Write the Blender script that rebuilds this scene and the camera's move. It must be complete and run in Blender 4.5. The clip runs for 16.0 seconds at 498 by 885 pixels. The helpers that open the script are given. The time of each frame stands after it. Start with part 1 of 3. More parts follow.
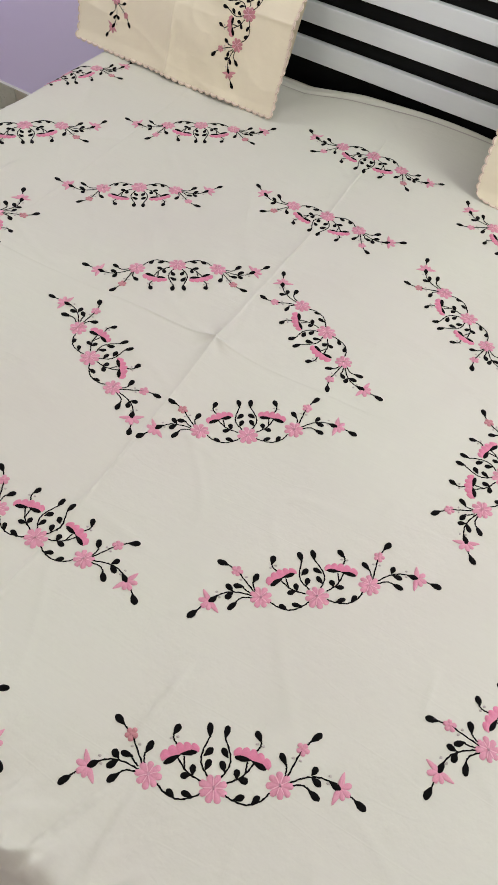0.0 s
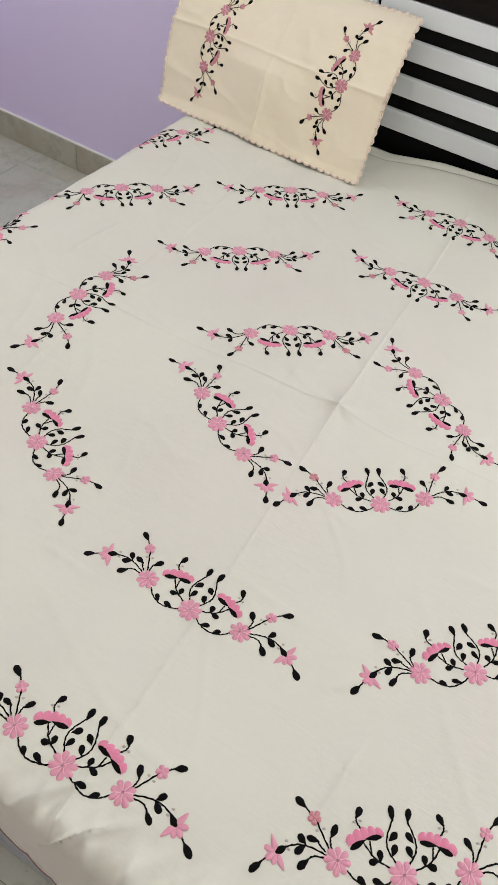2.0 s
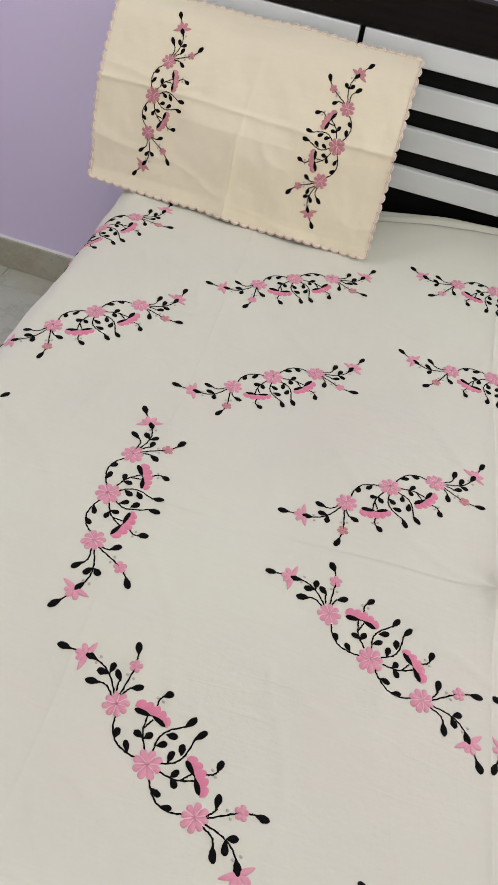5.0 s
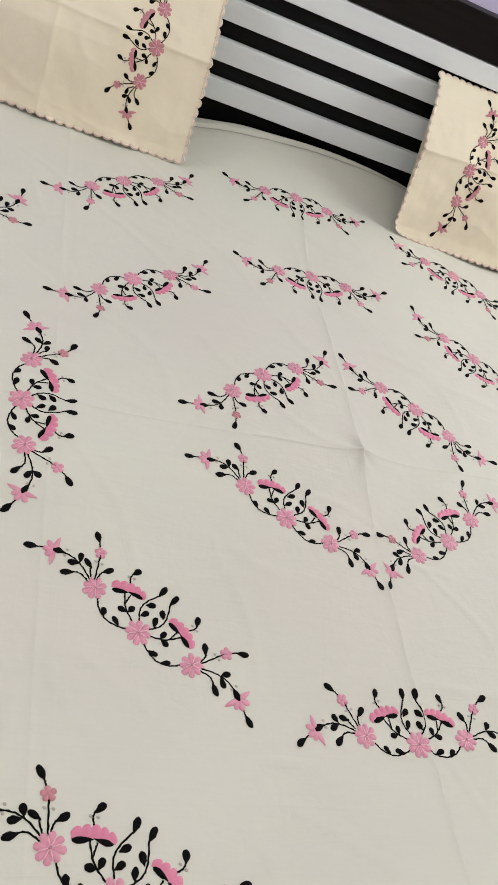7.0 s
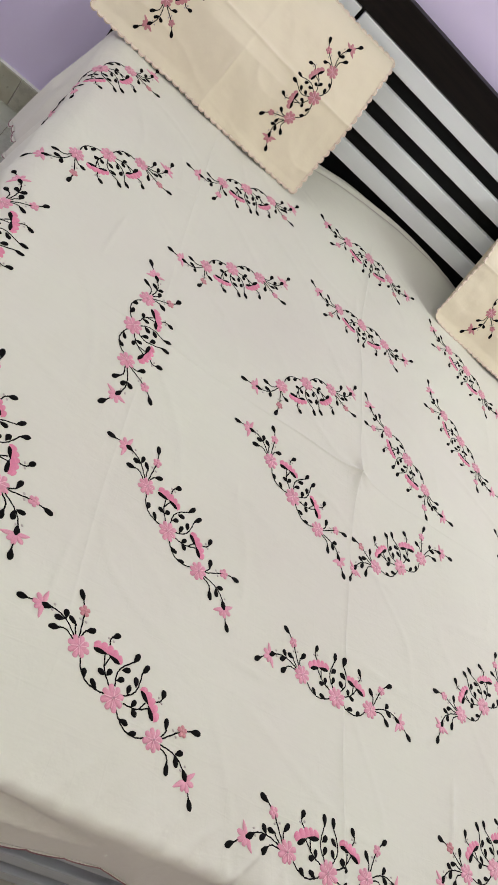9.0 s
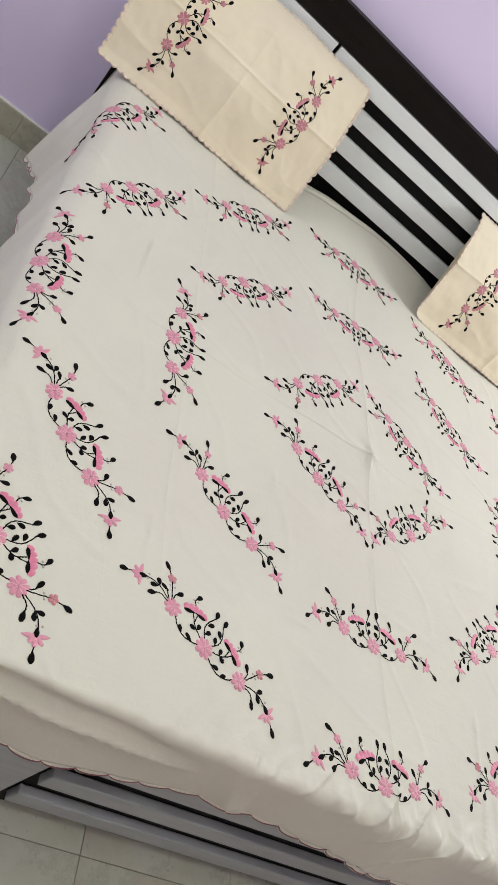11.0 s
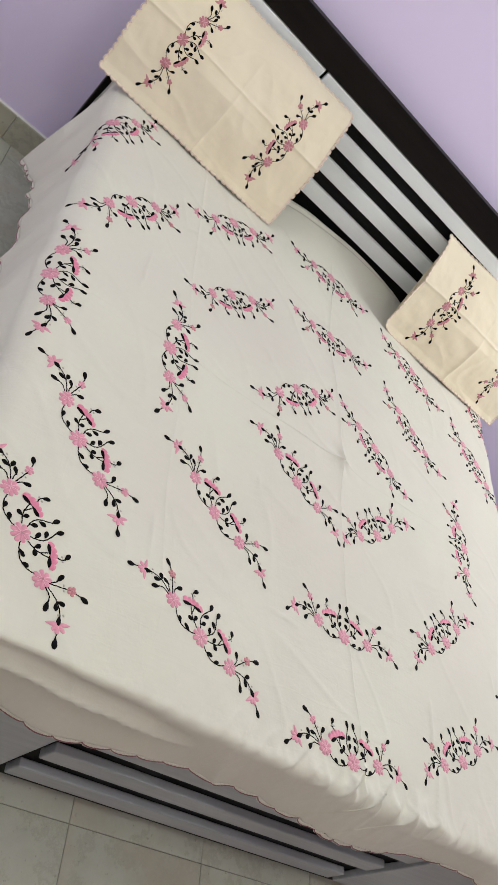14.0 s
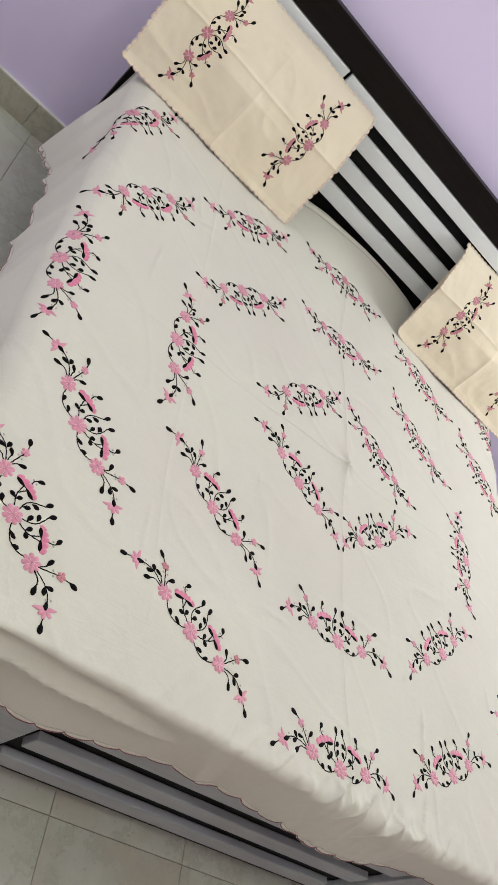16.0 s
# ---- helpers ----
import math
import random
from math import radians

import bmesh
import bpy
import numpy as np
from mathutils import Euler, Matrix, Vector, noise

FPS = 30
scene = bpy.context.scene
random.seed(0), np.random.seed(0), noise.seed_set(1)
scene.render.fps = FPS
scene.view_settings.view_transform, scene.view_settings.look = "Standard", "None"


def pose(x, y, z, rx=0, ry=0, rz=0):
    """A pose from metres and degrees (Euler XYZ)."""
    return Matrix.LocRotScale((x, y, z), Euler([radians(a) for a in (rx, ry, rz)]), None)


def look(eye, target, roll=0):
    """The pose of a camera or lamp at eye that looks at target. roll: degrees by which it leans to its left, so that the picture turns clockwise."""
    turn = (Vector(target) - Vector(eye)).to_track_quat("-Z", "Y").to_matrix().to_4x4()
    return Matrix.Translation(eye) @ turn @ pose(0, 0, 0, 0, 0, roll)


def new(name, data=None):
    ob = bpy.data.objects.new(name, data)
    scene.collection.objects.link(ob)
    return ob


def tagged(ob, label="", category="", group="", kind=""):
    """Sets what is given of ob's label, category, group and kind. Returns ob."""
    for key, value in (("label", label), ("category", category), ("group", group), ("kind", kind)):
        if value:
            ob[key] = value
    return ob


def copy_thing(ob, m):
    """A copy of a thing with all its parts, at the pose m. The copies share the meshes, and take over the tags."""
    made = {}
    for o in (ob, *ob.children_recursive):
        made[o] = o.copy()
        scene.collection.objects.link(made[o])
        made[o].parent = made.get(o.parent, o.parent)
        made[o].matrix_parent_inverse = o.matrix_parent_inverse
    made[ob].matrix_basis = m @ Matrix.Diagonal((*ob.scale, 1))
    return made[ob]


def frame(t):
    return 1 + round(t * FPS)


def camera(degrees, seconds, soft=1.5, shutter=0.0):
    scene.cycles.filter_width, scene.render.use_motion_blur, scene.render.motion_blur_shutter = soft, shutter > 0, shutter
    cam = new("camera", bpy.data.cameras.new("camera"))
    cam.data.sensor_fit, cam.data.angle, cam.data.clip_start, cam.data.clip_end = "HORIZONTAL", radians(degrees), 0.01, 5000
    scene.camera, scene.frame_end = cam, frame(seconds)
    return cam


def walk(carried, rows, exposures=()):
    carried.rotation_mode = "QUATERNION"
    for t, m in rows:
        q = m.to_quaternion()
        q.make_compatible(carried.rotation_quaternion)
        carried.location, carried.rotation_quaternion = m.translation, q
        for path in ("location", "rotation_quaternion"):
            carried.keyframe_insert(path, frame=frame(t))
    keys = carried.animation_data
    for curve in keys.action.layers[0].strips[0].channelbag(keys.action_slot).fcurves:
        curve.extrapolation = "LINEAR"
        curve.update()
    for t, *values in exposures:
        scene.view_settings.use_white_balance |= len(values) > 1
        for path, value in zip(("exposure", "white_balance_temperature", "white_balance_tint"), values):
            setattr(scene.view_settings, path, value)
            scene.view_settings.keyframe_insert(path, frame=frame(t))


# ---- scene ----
cam = camera(36.2, 16.0, 1.0)
PATH = [
    (0, (0.537, -0.928, 1.604), (-0.002, 0.214, 0.053), 7.5),
    (0.5, (0.578, -0.92, 1.615), (0.016, 0.292, 0.127), 6.7),
    (1, (0.548, -0.911, 1.609), (0.005, 0.299, 0.112), 7.6),
    (1.5, (0.413, -0.97, 1.621), (-0.12, 0.238, 0.118), 9.1),
    (2, (0.291, -1.034, 1.62), (-0.26, 0.19, 0.136), 9.0),
    (2.5, (0.198, -0.88, 1.585), (-0.351, 0.353, 0.108), 8.4),
    (3, (0.1, -0.717, 1.544), (-0.402, 0.48, 0.024), 6.3),
    (3.2, (0.056, -0.694, 1.532), (-0.413, 0.464, -0.029), 6.2),
    (5.3, (-0.345, -0.725, 1.518), (-0.384, 0.66, 0.075), 12.0),
    (5.5, (-0.355, -0.706, 1.507), (-0.281, 0.679, 0.066), 13.0),
    (6, (-0.422, -0.719, 1.495), (-0.072, 0.603, 0.036), 20.5),
    (6.5, (-0.558, -0.781, 1.505), (-0.033, 0.481, 0.045), 26.5),
    (7, (-0.655, -0.856, 1.506), (0.003, 0.406, 0.101), 31.6),
    (7.5, (-0.686, -0.948, 1.511), (0.027, 0.313, 0.132), 36.4),
    (8, (-0.732, -1.065, 1.514), (-0.062, 0.221, 0.136), 40.1),
    (8.5, (-0.788, -1.109, 1.526), (-0.069, 0.218, 0.214), 50.2),
    (8.7, (-0.825, -1.112, 1.539), (-0.083, 0.216, 0.241), 54.3),
    (10.8, (-1.058, -1.277, 1.575), (-0.19, 0.049, 0.355), 52.5),
    (11, (-1.067, -1.304, 1.576), (-0.222, 0.047, 0.368), 52.4),
    (11.5, (-1.081, -1.35, 1.571), (-0.288, 0.053, 0.388), 51.3),
    (12, (-1.083, -1.38, 1.584), (-0.262, 0.019, 0.413), 51.1),
    (12.5, (-1.138, -1.381, 1.597), (-0.183, -0.038, 0.464), 53.3),
    (13, (-1.188, -1.384, 1.609), (-0.171, -0.071, 0.495), 54.6),
    (13.2, (-1.206, -1.39, 1.614), (-0.172, -0.083, 0.509), 54.9),
    (13.5, (-1.211, -1.384, 1.619), (-0.188, -0.079, 0.501), 55.2),
    (14, (-1.216, -1.37, 1.625), (-0.254, -0.038, 0.485), 56.7),
    (14.5, (-1.19, -1.351, 1.62), (-0.262, -0.006, 0.467), 58.7),
    (15, (-1.169, -1.354, 1.619), (-0.231, -0.011, 0.472), 58.6),
    (15.5, (-1.17, -1.368, 1.618), (-0.21, -0.027, 0.488), 58.7),
    (16, (-1.182, -1.37, 1.613), (-0.247, -0.028, 0.463), 59.1),
]
walk(cam, [(t, look(eye, target, roll)) for t, eye, target, roll in PATH],
     [(0, 0.0), (1, -0.03), (2, 0.07), (3, 0.07), (6, 0.0), (8, 0.02), (11, 0.09), (13, 0.04), (14.5, 0.07), (16, 0.06)])

# ---- light ----
world = bpy.data.worlds.new("room_air")
scene.world = world
world.use_nodes = True
world.node_tree.nodes["Background"].inputs[0].default_value = (0.75, 0.8, 0.9, 1)
world.node_tree.nodes["Background"].inputs[1].default_value = 0.03


CEILING_LAMP = Vector((-0.45, -1.20, 2.60))
TUBES = ((Vector((-2.27, 0.05, 1.95)), 1, 11.6), (Vector((1.80, 0.38, 1.86)), -1, 22))
LAMP_TINT = (0.948, 1.0, 0.892)
data = bpy.data.lights.new("ceiling_lamp_light", "POINT")
data.energy, data.color, data.shadow_soft_size = 17, LAMP_TINT, 0.09
new("ceiling_lamp_light", data).location = CEILING_LAMP
for place, way, power in TUBES:
    data = bpy.data.lights.new("tube_lamp_light", "AREA")
    data.shape, data.size, data.size_y = "RECTANGLE", 1.2, 0.10
    data.energy, data.color = power, LAMP_TINT
    new("tube_lamp_light", data).matrix_world = look(place, place + Vector((way, 0, -0.28)))

# ---- materials ----


def material(name, colour, rough=0.6, metal=0.0, sheen=0.0):
    m = bpy.data.materials.new(name)
    m.use_nodes = True
    b = m.node_tree.nodes["Principled BSDF"]
    b.inputs["Base Color"].default_value = (*colour, 1)
    b.inputs["Roughness"].default_value = rough
    b.inputs["Metallic"].default_value = metal
    b.inputs["Sheen Weight"].default_value = sheen
    return m


def nodes_of(m):
    return m.node_tree.nodes, m.node_tree.links, m.node_tree.nodes["Principled BSDF"]


def coords(m, scale=(1, 1, 1)):
    n, l, b = nodes_of(m)
    tc, mp = n.new("ShaderNodeTexCoord"), n.new("ShaderNodeMapping")
    mp.inputs["Scale"].default_value = scale
    l.new(tc.outputs["Object"], mp.inputs["Vector"])
    return mp.outputs["Vector"]


def noise_tex(m, vec, scale, detail=4.0, rough=0.55):
    n, l, b = nodes_of(m)
    t = n.new("ShaderNodeTexNoise")
    t.inputs["Scale"].default_value, t.inputs["Detail"].default_value, t.inputs["Roughness"].default_value = scale, detail, rough
    l.new(vec, t.inputs["Vector"])
    return t.outputs["Fac"]


def ramp(m, fac, stops):
    n, l, b = nodes_of(m)
    r = n.new("ShaderNodeValToRGB")
    while len(r.color_ramp.elements) < len(stops):
        r.color_ramp.elements.new(0.5)
    for e, (p, c) in zip(r.color_ramp.elements, stops):
        e.position, e.color = p, (*c, 1)
    l.new(fac, r.inputs["Fac"])
    return r.outputs["Color"]


def mix(m, fac, a, b2, mode="MIX"):
    n, l, b = nodes_of(m)
    x = n.new("ShaderNodeMix")
    x.data_type, x.blend_type = "RGBA", mode
    for sock, v in ((x.inputs[0], fac), (x.inputs[6], a), (x.inputs[7], b2)):
        if isinstance(v, (int, float)):
            sock.default_value = v
        elif isinstance(v, tuple):
            sock.default_value = (*v, 1)
        else:
            l.new(v, sock)
    return x.outputs[2]


def bump(m, height, strength, distance, below=None):
    n, l, b = nodes_of(m)
    k = n.new("ShaderNodeBump")
    k.inputs["Strength"].default_value, k.inputs["Distance"].default_value = strength, distance
    l.new(height, k.inputs["Height"])
    if below is not None:
        l.new(below, k.inputs["Normal"])
    l.new(k.outputs["Normal"], b.inputs["Normal"])
    return k.outputs["Normal"]


def colour_to(m, c):
    n, l, b = nodes_of(m)
    l.new(c, b.inputs["Base Color"])


def cloth(name, light, dark, crumple=0.006, pressed=0.0):
    """Woven cotton: broad tone, slubs along the weave, soft crumples and a fine thread relief."""
    m = material(name, light, 0.85, sheen=0.25)
    v = coords(m)
    broad = noise_tex(m, v, 2.2, 3)
    c = ramp(m, broad, [(0.3, dark), (0.7, light)])
    slub = noise_tex(m, coords(m, (14, 420, 30)), 1.0, 2)
    c = mix(m, 0.03, c, ramp(m, slub, [(0.35, (0.55, 0.5, 0.42)), (0.65, (1, 1, 1))]), "MULTIPLY")
    colour_to(m, c)
    n1 = bump(m, noise_tex(m, v, 9, 5, 0.6), 0.5, crumple)
    for sc in ((2.2, 17, 3), (15, 2.6, 3)) if pressed else ():  # long thin pressed lines both ways of the weave
        n1 = bump(m, ramp(m, noise_tex(m, coords(m, sc), 1.0, 2, 0.5), [(0.485, (0, 0, 0)), (0.5, (1, 1, 1)), (0.525, (0, 0, 0))]), pressed, 0.0011, n1)
    n2 = bump(m, noise_tex(m, v, 55, 3, 0.6), 0.25, 0.0006, n1)
    bump(m, noise_tex(m, coords(m, (900, 900, 900)), 1.0, 1), 0.25, 0.0002, n2)
    return m


SHEET = cloth("cream_cotton", (0.705, 0.705, 0.605), (0.690, 0.662, 0.588), pressed=0.10)
PILLOW = cloth("butter_cotton", (0.875, 0.79, 0.62), (0.84, 0.75, 0.57))
BORDER = cloth("peach_cotton_border", (0.87, 0.75, 0.62), (0.84, 0.71, 0.58))


def thread(name, a, b2, rough=0.5, spread=0.5):
    """Satin stitch: tone by petal, fine strands, soft gloss."""
    m = material(name, a, rough, sheen=0.3)
    n, l, b = nodes_of(m)
    g = n.new("ShaderNodeNewGeometry")
    c = ramp(m, g.outputs["Random Per Island"], [(0.0, a), (1.0, b2)])
    c = mix(m, noise_tex(m, coords(m, (75, 75, 75)), 1.0, 2), c, ramp(m, g.outputs["Random Per Island"], [(0.0, b2), (1.0, a)]))
    v = coords(m, (900, 900, 900))
    f = noise_tex(m, v, 1.0, 2)
    c = mix(m, spread, c, ramp(m, f, [(0.3, (0.6, 0.6, 0.6)), (0.6, (1, 1, 1))]), "MULTIPLY")
    colour_to(m, c)
    bump(m, f, 0.6, 0.0005)
    return m


PINK = thread("pink_satin_thread", (0.68, 0.20, 0.315), (0.82, 0.43, 0.515), 0.42, 0.28)
ROSE = thread("deep_pink_satin_thread", (0.70, 0.155, 0.29), (0.80, 0.29, 0.41), 0.42, 0.22)
FADED = thread("dusty_pink_thread", (0.56, 0.20, 0.23), (0.66, 0.29, 0.32), 0.5, 0.35)
PALE = thread("pale_pink_thread", (0.88, 0.46, 0.56), (0.90, 0.53, 0.62), 0.42, 0.1)
BLACK = thread("black_thread", (0.0025, 0.0022, 0.0024), (0.005, 0.0045, 0.005), 0.7, 0.4)
BLACK.node_tree.nodes["Principled BSDF"].inputs["Sheen Weight"].default_value = 0.0
BLACK.node_tree.nodes["Principled BSDF"].inputs["Specular IOR Level"].default_value = 0.08
GREY = thread("grey_knot_thread", (0.48, 0.43, 0.39), (0.56, 0.50, 0.46), 0.6)
TAN = thread("tan_edging_thread", (0.62, 0.43, 0.35), (0.68, 0.48, 0.40), 0.6)
MAUVE = thread("mauve_edging_thread", (0.23, 0.085, 0.10), (0.28, 0.11, 0.125), 0.6)

WALL = material("lilac_paint", (0.70, 0.62, 0.86), 0.5)
_v = coords(WALL)
colour_to(WALL, mix(WALL, noise_tex(WALL, _v, 1.3, 4), (0.77, 0.690, 0.950), (0.80, 0.715, 0.965)))
bump(WALL, noise_tex(WALL, _v, 60, 4), 0.2, 0.0015)
# made-up tint of the unseen south wall, warms the light it bounces back
BOUNCE_PEACH = material("peach_bounce_tint", (0.80, 0.67, 0.60), 0.5)
_v = coords(BOUNCE_PEACH)
colour_to(BOUNCE_PEACH, mix(BOUNCE_PEACH, noise_tex(BOUNCE_PEACH, _v, 1.3, 4), (0.80, 0.66, 0.59), (0.83, 0.69, 0.62)))
bump(BOUNCE_PEACH, noise_tex(BOUNCE_PEACH, _v, 60, 4), 0.2, 0.0015)

CEIL = material("white_ceiling_paint", (0.86, 0.86, 0.84), 0.8)
bump(CEIL, noise_tex(CEIL, coords(CEIL), 40, 4), 0.2, 0.002)


def stone(name, light, mid, dark, rough, warm):
    m = material(name, mid, rough)
    n, l, b = nodes_of(m)
    oi = n.new("ShaderNodeObjectInfo")
    tc = n.new("ShaderNodeTexCoord")
    sh = n.new("ShaderNodeVectorMath")
    sh.operation = "MULTIPLY_ADD"
    l.new(oi.outputs["Random"], sh.inputs[0])
    sh.inputs[1].default_value = (13, 29, 7)
    l.new(tc.outputs["Object"], sh.inputs[2])
    v = sh.outputs[0]
    cloud = noise_tex(m, v, 7, 6, 0.65)
    c = ramp(m, cloud, [(0.3, mid), (0.5, light), (0.72, mid)])
    vein = noise_tex(m, v, 3.2, 9, 0.72)
    c = mix(m, ramp(m, vein, [(0.47, (0, 0, 0)), (0.5, (0.28, 0.28, 0.28)), (0.53, (0, 0, 0))]), c, dark)
    speck = noise_tex(m, v, 90, 2)
    c = mix(m, ramp(m, speck, [(0.66, (0, 0, 0)), (0.76, (0.5, 0.5, 0.5))]), c, dark)
    stain = noise_tex(m, v, 4.5, 5, 0.6)
    c = mix(m, ramp(m, stain, [(0.48, (0, 0, 0)), (0.66, (0.8, 0.8, 0.8))]), c, warm)
    colour_to(m, c)
    bump(m, cloud, 0.12, 0.001)
    return m


TILE = stone("grey_green_marble", (0.585, 0.605, 0.52), (0.52, 0.54, 0.455), (0.30, 0.29, 0.22), 0.25, (0.53, 0.49, 0.40))
SKIRT = stone("skirting_marble", (0.50, 0.49, 0.39), (0.43, 0.42, 0.33), (0.20, 0.18, 0.13), 0.35, (0.42, 0.36, 0.26))
GROUT = material("dark_grout", (0.20, 0.185, 0.15), 0.9)
bump(GROUT, noise_tex(GROUT, coords(GROUT), 200, 3), 0.4, 0.001)


def laminate(name, a, b2, rough, grain):
    m = material(name, a, rough)
    v = coords(m, grain)
    f = noise_tex(m, v, 1.0, 6, 0.65)
    colour_to(m, ramp(m, f, [(0.35, a), (0.65, b2)]))
    bump(m, f, 0.15, 0.0006)
    return m


WHITE = laminate("white_laminate", (0.79, 0.82, 0.835), (0.81, 0.84, 0.85), 0.35, (6, 60, 60))
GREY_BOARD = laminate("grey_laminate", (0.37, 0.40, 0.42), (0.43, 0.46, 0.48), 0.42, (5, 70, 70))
DARK = laminate("dark_wenge_laminate", (0.005, 0.004, 0.0038), (0.011, 0.0078, 0.0070), 0.42, (5, 90, 90))
JET = laminate("black_laminate", (0.004, 0.004, 0.0045), (0.006, 0.006, 0.0065), 0.5, (8, 60, 60))
for _m in (DARK, JET):
    _m.node_tree.nodes["Principled BSDF"].inputs["Specular IOR Level"].default_value = 0.12
TICK = cloth("mattress_ticking", (0.45, 0.42, 0.40), (0.40, 0.37, 0.35))
SHELL = material("lamp_housing", (0.8, 0.8, 0.8), 0.4)
GLOW = material("lamp_diffuser", (0.9, 0.9, 0.9), 0.5)
GLOW.node_tree.nodes["Principled BSDF"].inputs["Emission Color"].default_value = (1, 0.96, 0.88, 1)
GLOW.node_tree.nodes["Principled BSDF"].inputs["Emission Strength"].default_value = 3

# ---- mesh helpers ----


def mesh_ob(name, verts, faces, mat, parent=None, label="", smooth=False):
    me = bpy.data.meshes.new(name)
    me.from_pydata([tuple(v) for v in verts], [], faces)
    me.materials.append(mat)
    if smooth:
        me.polygons.foreach_set("use_smooth", [True] * len(me.polygons))
    me.update()
    ob = new(name, me)
    if parent is not None:
        ob.parent = parent
    if label:
        tagged(ob, label)
    return ob


def part(name, bm, mat, parent=None, label="", smooth=False):
    me = bpy.data.meshes.new(name)
    bm.to_mesh(me)
    bm.free()
    me.materials.append(mat)
    if smooth:
        me.polygons.foreach_set("use_smooth", [True] * len(me.polygons))
    ob = new(name, me)
    if parent is not None:
        ob.parent = parent
    if label:
        tagged(ob, label)
    return ob


def box_bm(lo, hi, bevel=0.002, segments=2):
    bm = bmesh.new()
    bmesh.ops.create_cube(bm, size=1)
    for v in bm.verts:
        v.co = Vector([lo[i] + (hi[i] - lo[i]) * (v.co[i] + 0.5) for i in range(3)])
    if bevel:
        bmesh.ops.bevel(bm, geom=bm.edges[:], offset=bevel, segments=segments, affect="EDGES", profile=0.5)
    return bm


def thing(name, label, category, group=""):
    return tagged(new(name), label, category, group)


# ---- room ----
WALL_Y, LEFT, RIGHT, NEAR, ROOF = 1.14, -2.35, 1.88, -2.6, 2.75
LEAN = Matrix.Translation((-1.0, WALL_Y, 0)) @ pose(0, 0, 0, 0, 0, -2.3) @ Matrix.Translation((1.0, -WALL_Y, 0))


def setting(name, lo, hi, mat):
    return tagged(part(name, box_bm(lo, hi, 0), mat), kind="structure")


setting("wall_north", (LEFT - 0.3, WALL_Y, -0.1), (RIGHT + 0.3, WALL_Y + 0.2, ROOF + 0.1), WALL).matrix_world = LEAN
# out of view: set close and peach to bounce warm light on the sheet's foot
setting("wall_south", (LEFT - 0.12, NEAR - 0.12, -0.1), (RIGHT + 0.12, NEAR, ROOF + 0.1), BOUNCE_PEACH)
setting("wall_west", (LEFT - 0.12, NEAR, -0.1), (LEFT, WALL_Y + 0.12, ROOF + 0.1), WALL)
setting("wall_east", (RIGHT, NEAR, -0.1), (RIGHT + 0.12, WALL_Y, ROOF + 0.1), WALL)
setting("ceiling", (LEFT, NEAR, ROOF), (RIGHT, WALL_Y + 0.12, ROOF + 0.095), CEIL)
floor = setting("floor", (LEFT, NEAR, -0.095), (RIGHT, WALL_Y + 0.12, -0.004), GROUT)

def disc_bm(r, z0, z1, bevel):
    bm = bmesh.new()
    bmesh.ops.create_cone(bm, cap_ends=True, segments=40, radius1=r, radius2=r, depth=z1 - z0, matrix=Matrix.Translation((0, 0, (z0 + z1) / 2)))
    bmesh.ops.bevel(bm, geom=[e for e in bm.edges if len(e.link_faces) == 2 and e.calc_face_angle() > 1], offset=bevel, segments=2, affect="EDGES", profile=0.5)
    return bm


lamp = thing("ceiling_light", "round white ceiling lamp, switched on", "lamp")
lamp.location = (CEILING_LAMP.x, CEILING_LAMP.y, 0)
part("housing", disc_bm(0.10, ROOF - 0.045, ROOF, 0.006), SHELL, lamp)
part("diffuser", disc_bm(0.085, ROOF - 0.062, ROOF - 0.043, 0.004), GLOW, lamp, "glowing white diffuser")
tube = thing("tube_light", "long white tube lamp on the wall, switched on", "lamp", "tube lamps")
tube.location = (RIGHT, TUBES[1][0].y, TUBES[1][0].z)
part("housing", box_bm((-0.035, -0.63, -0.025), (0.0, 0.63, 0.045), 0.004), SHELL, tube)
part("tube", box_bm((-0.060, -0.60, -0.012), (-0.034, 0.60, 0.016), 0.011, 3), GLOW, tube, "glowing white tube")
copy_thing(tube, pose(LEFT, TUBES[0][0].y, TUBES[0][0].z, 0, 0, 180))

# ---- bed ----
TOP = 0.58
bed = thing("double_bed", "double bed with black and white slatted headboard and grey slatted foot", "bed")


def bed_part(name, lo, hi, mat, label="", bevel=0.003, parent=None):
    return part(name, box_bm(lo, hi, bevel), mat, parent or bed, label)


HB, FB = 1.06, -0.86
head = part("headboard", box_bm((-0.925, HB + 0.012, 0.05), (0.96, HB + 0.028, 1.0), 0.002), JET, bed, "black headboard panel")
part("top_rail", box_bm((-0.96, HB - 0.010, 0.972), (0.99, HB + 0.03, 1.066), 0.004, 3), DARK, head, "dark wenge top rail")
for z0, z1 in ((0.918, 0.970), (0.829, 0.880), (0.735, 0.788), (0.640, 0.694)):
    part("slat", box_bm((-0.472, HB - 0.008, z0), (0.572, HB + 0.012, z1), 0.003), WHITE, head)
part("side_panel", box_bm((-0.925, HB - 0.008, 0.640), (-0.484, HB + 0.012, 0.970), 0.003), WHITE, head)
part("side_panel", box_bm((0.584, HB - 0.008, 0.640), (0.96, HB + 0.012, 0.970), 0.003), WHITE, head)
part("end_post", box_bm((-0.955, HB - 0.02, 0.0), (-0.925, HB + 0.032, 0.971), 0.003), DARK, head)
part("end_post", box_bm((0.96, HB - 0.02, 0.0), (0.995, HB + 0.032, 0.971), 0.003), DARK, head)

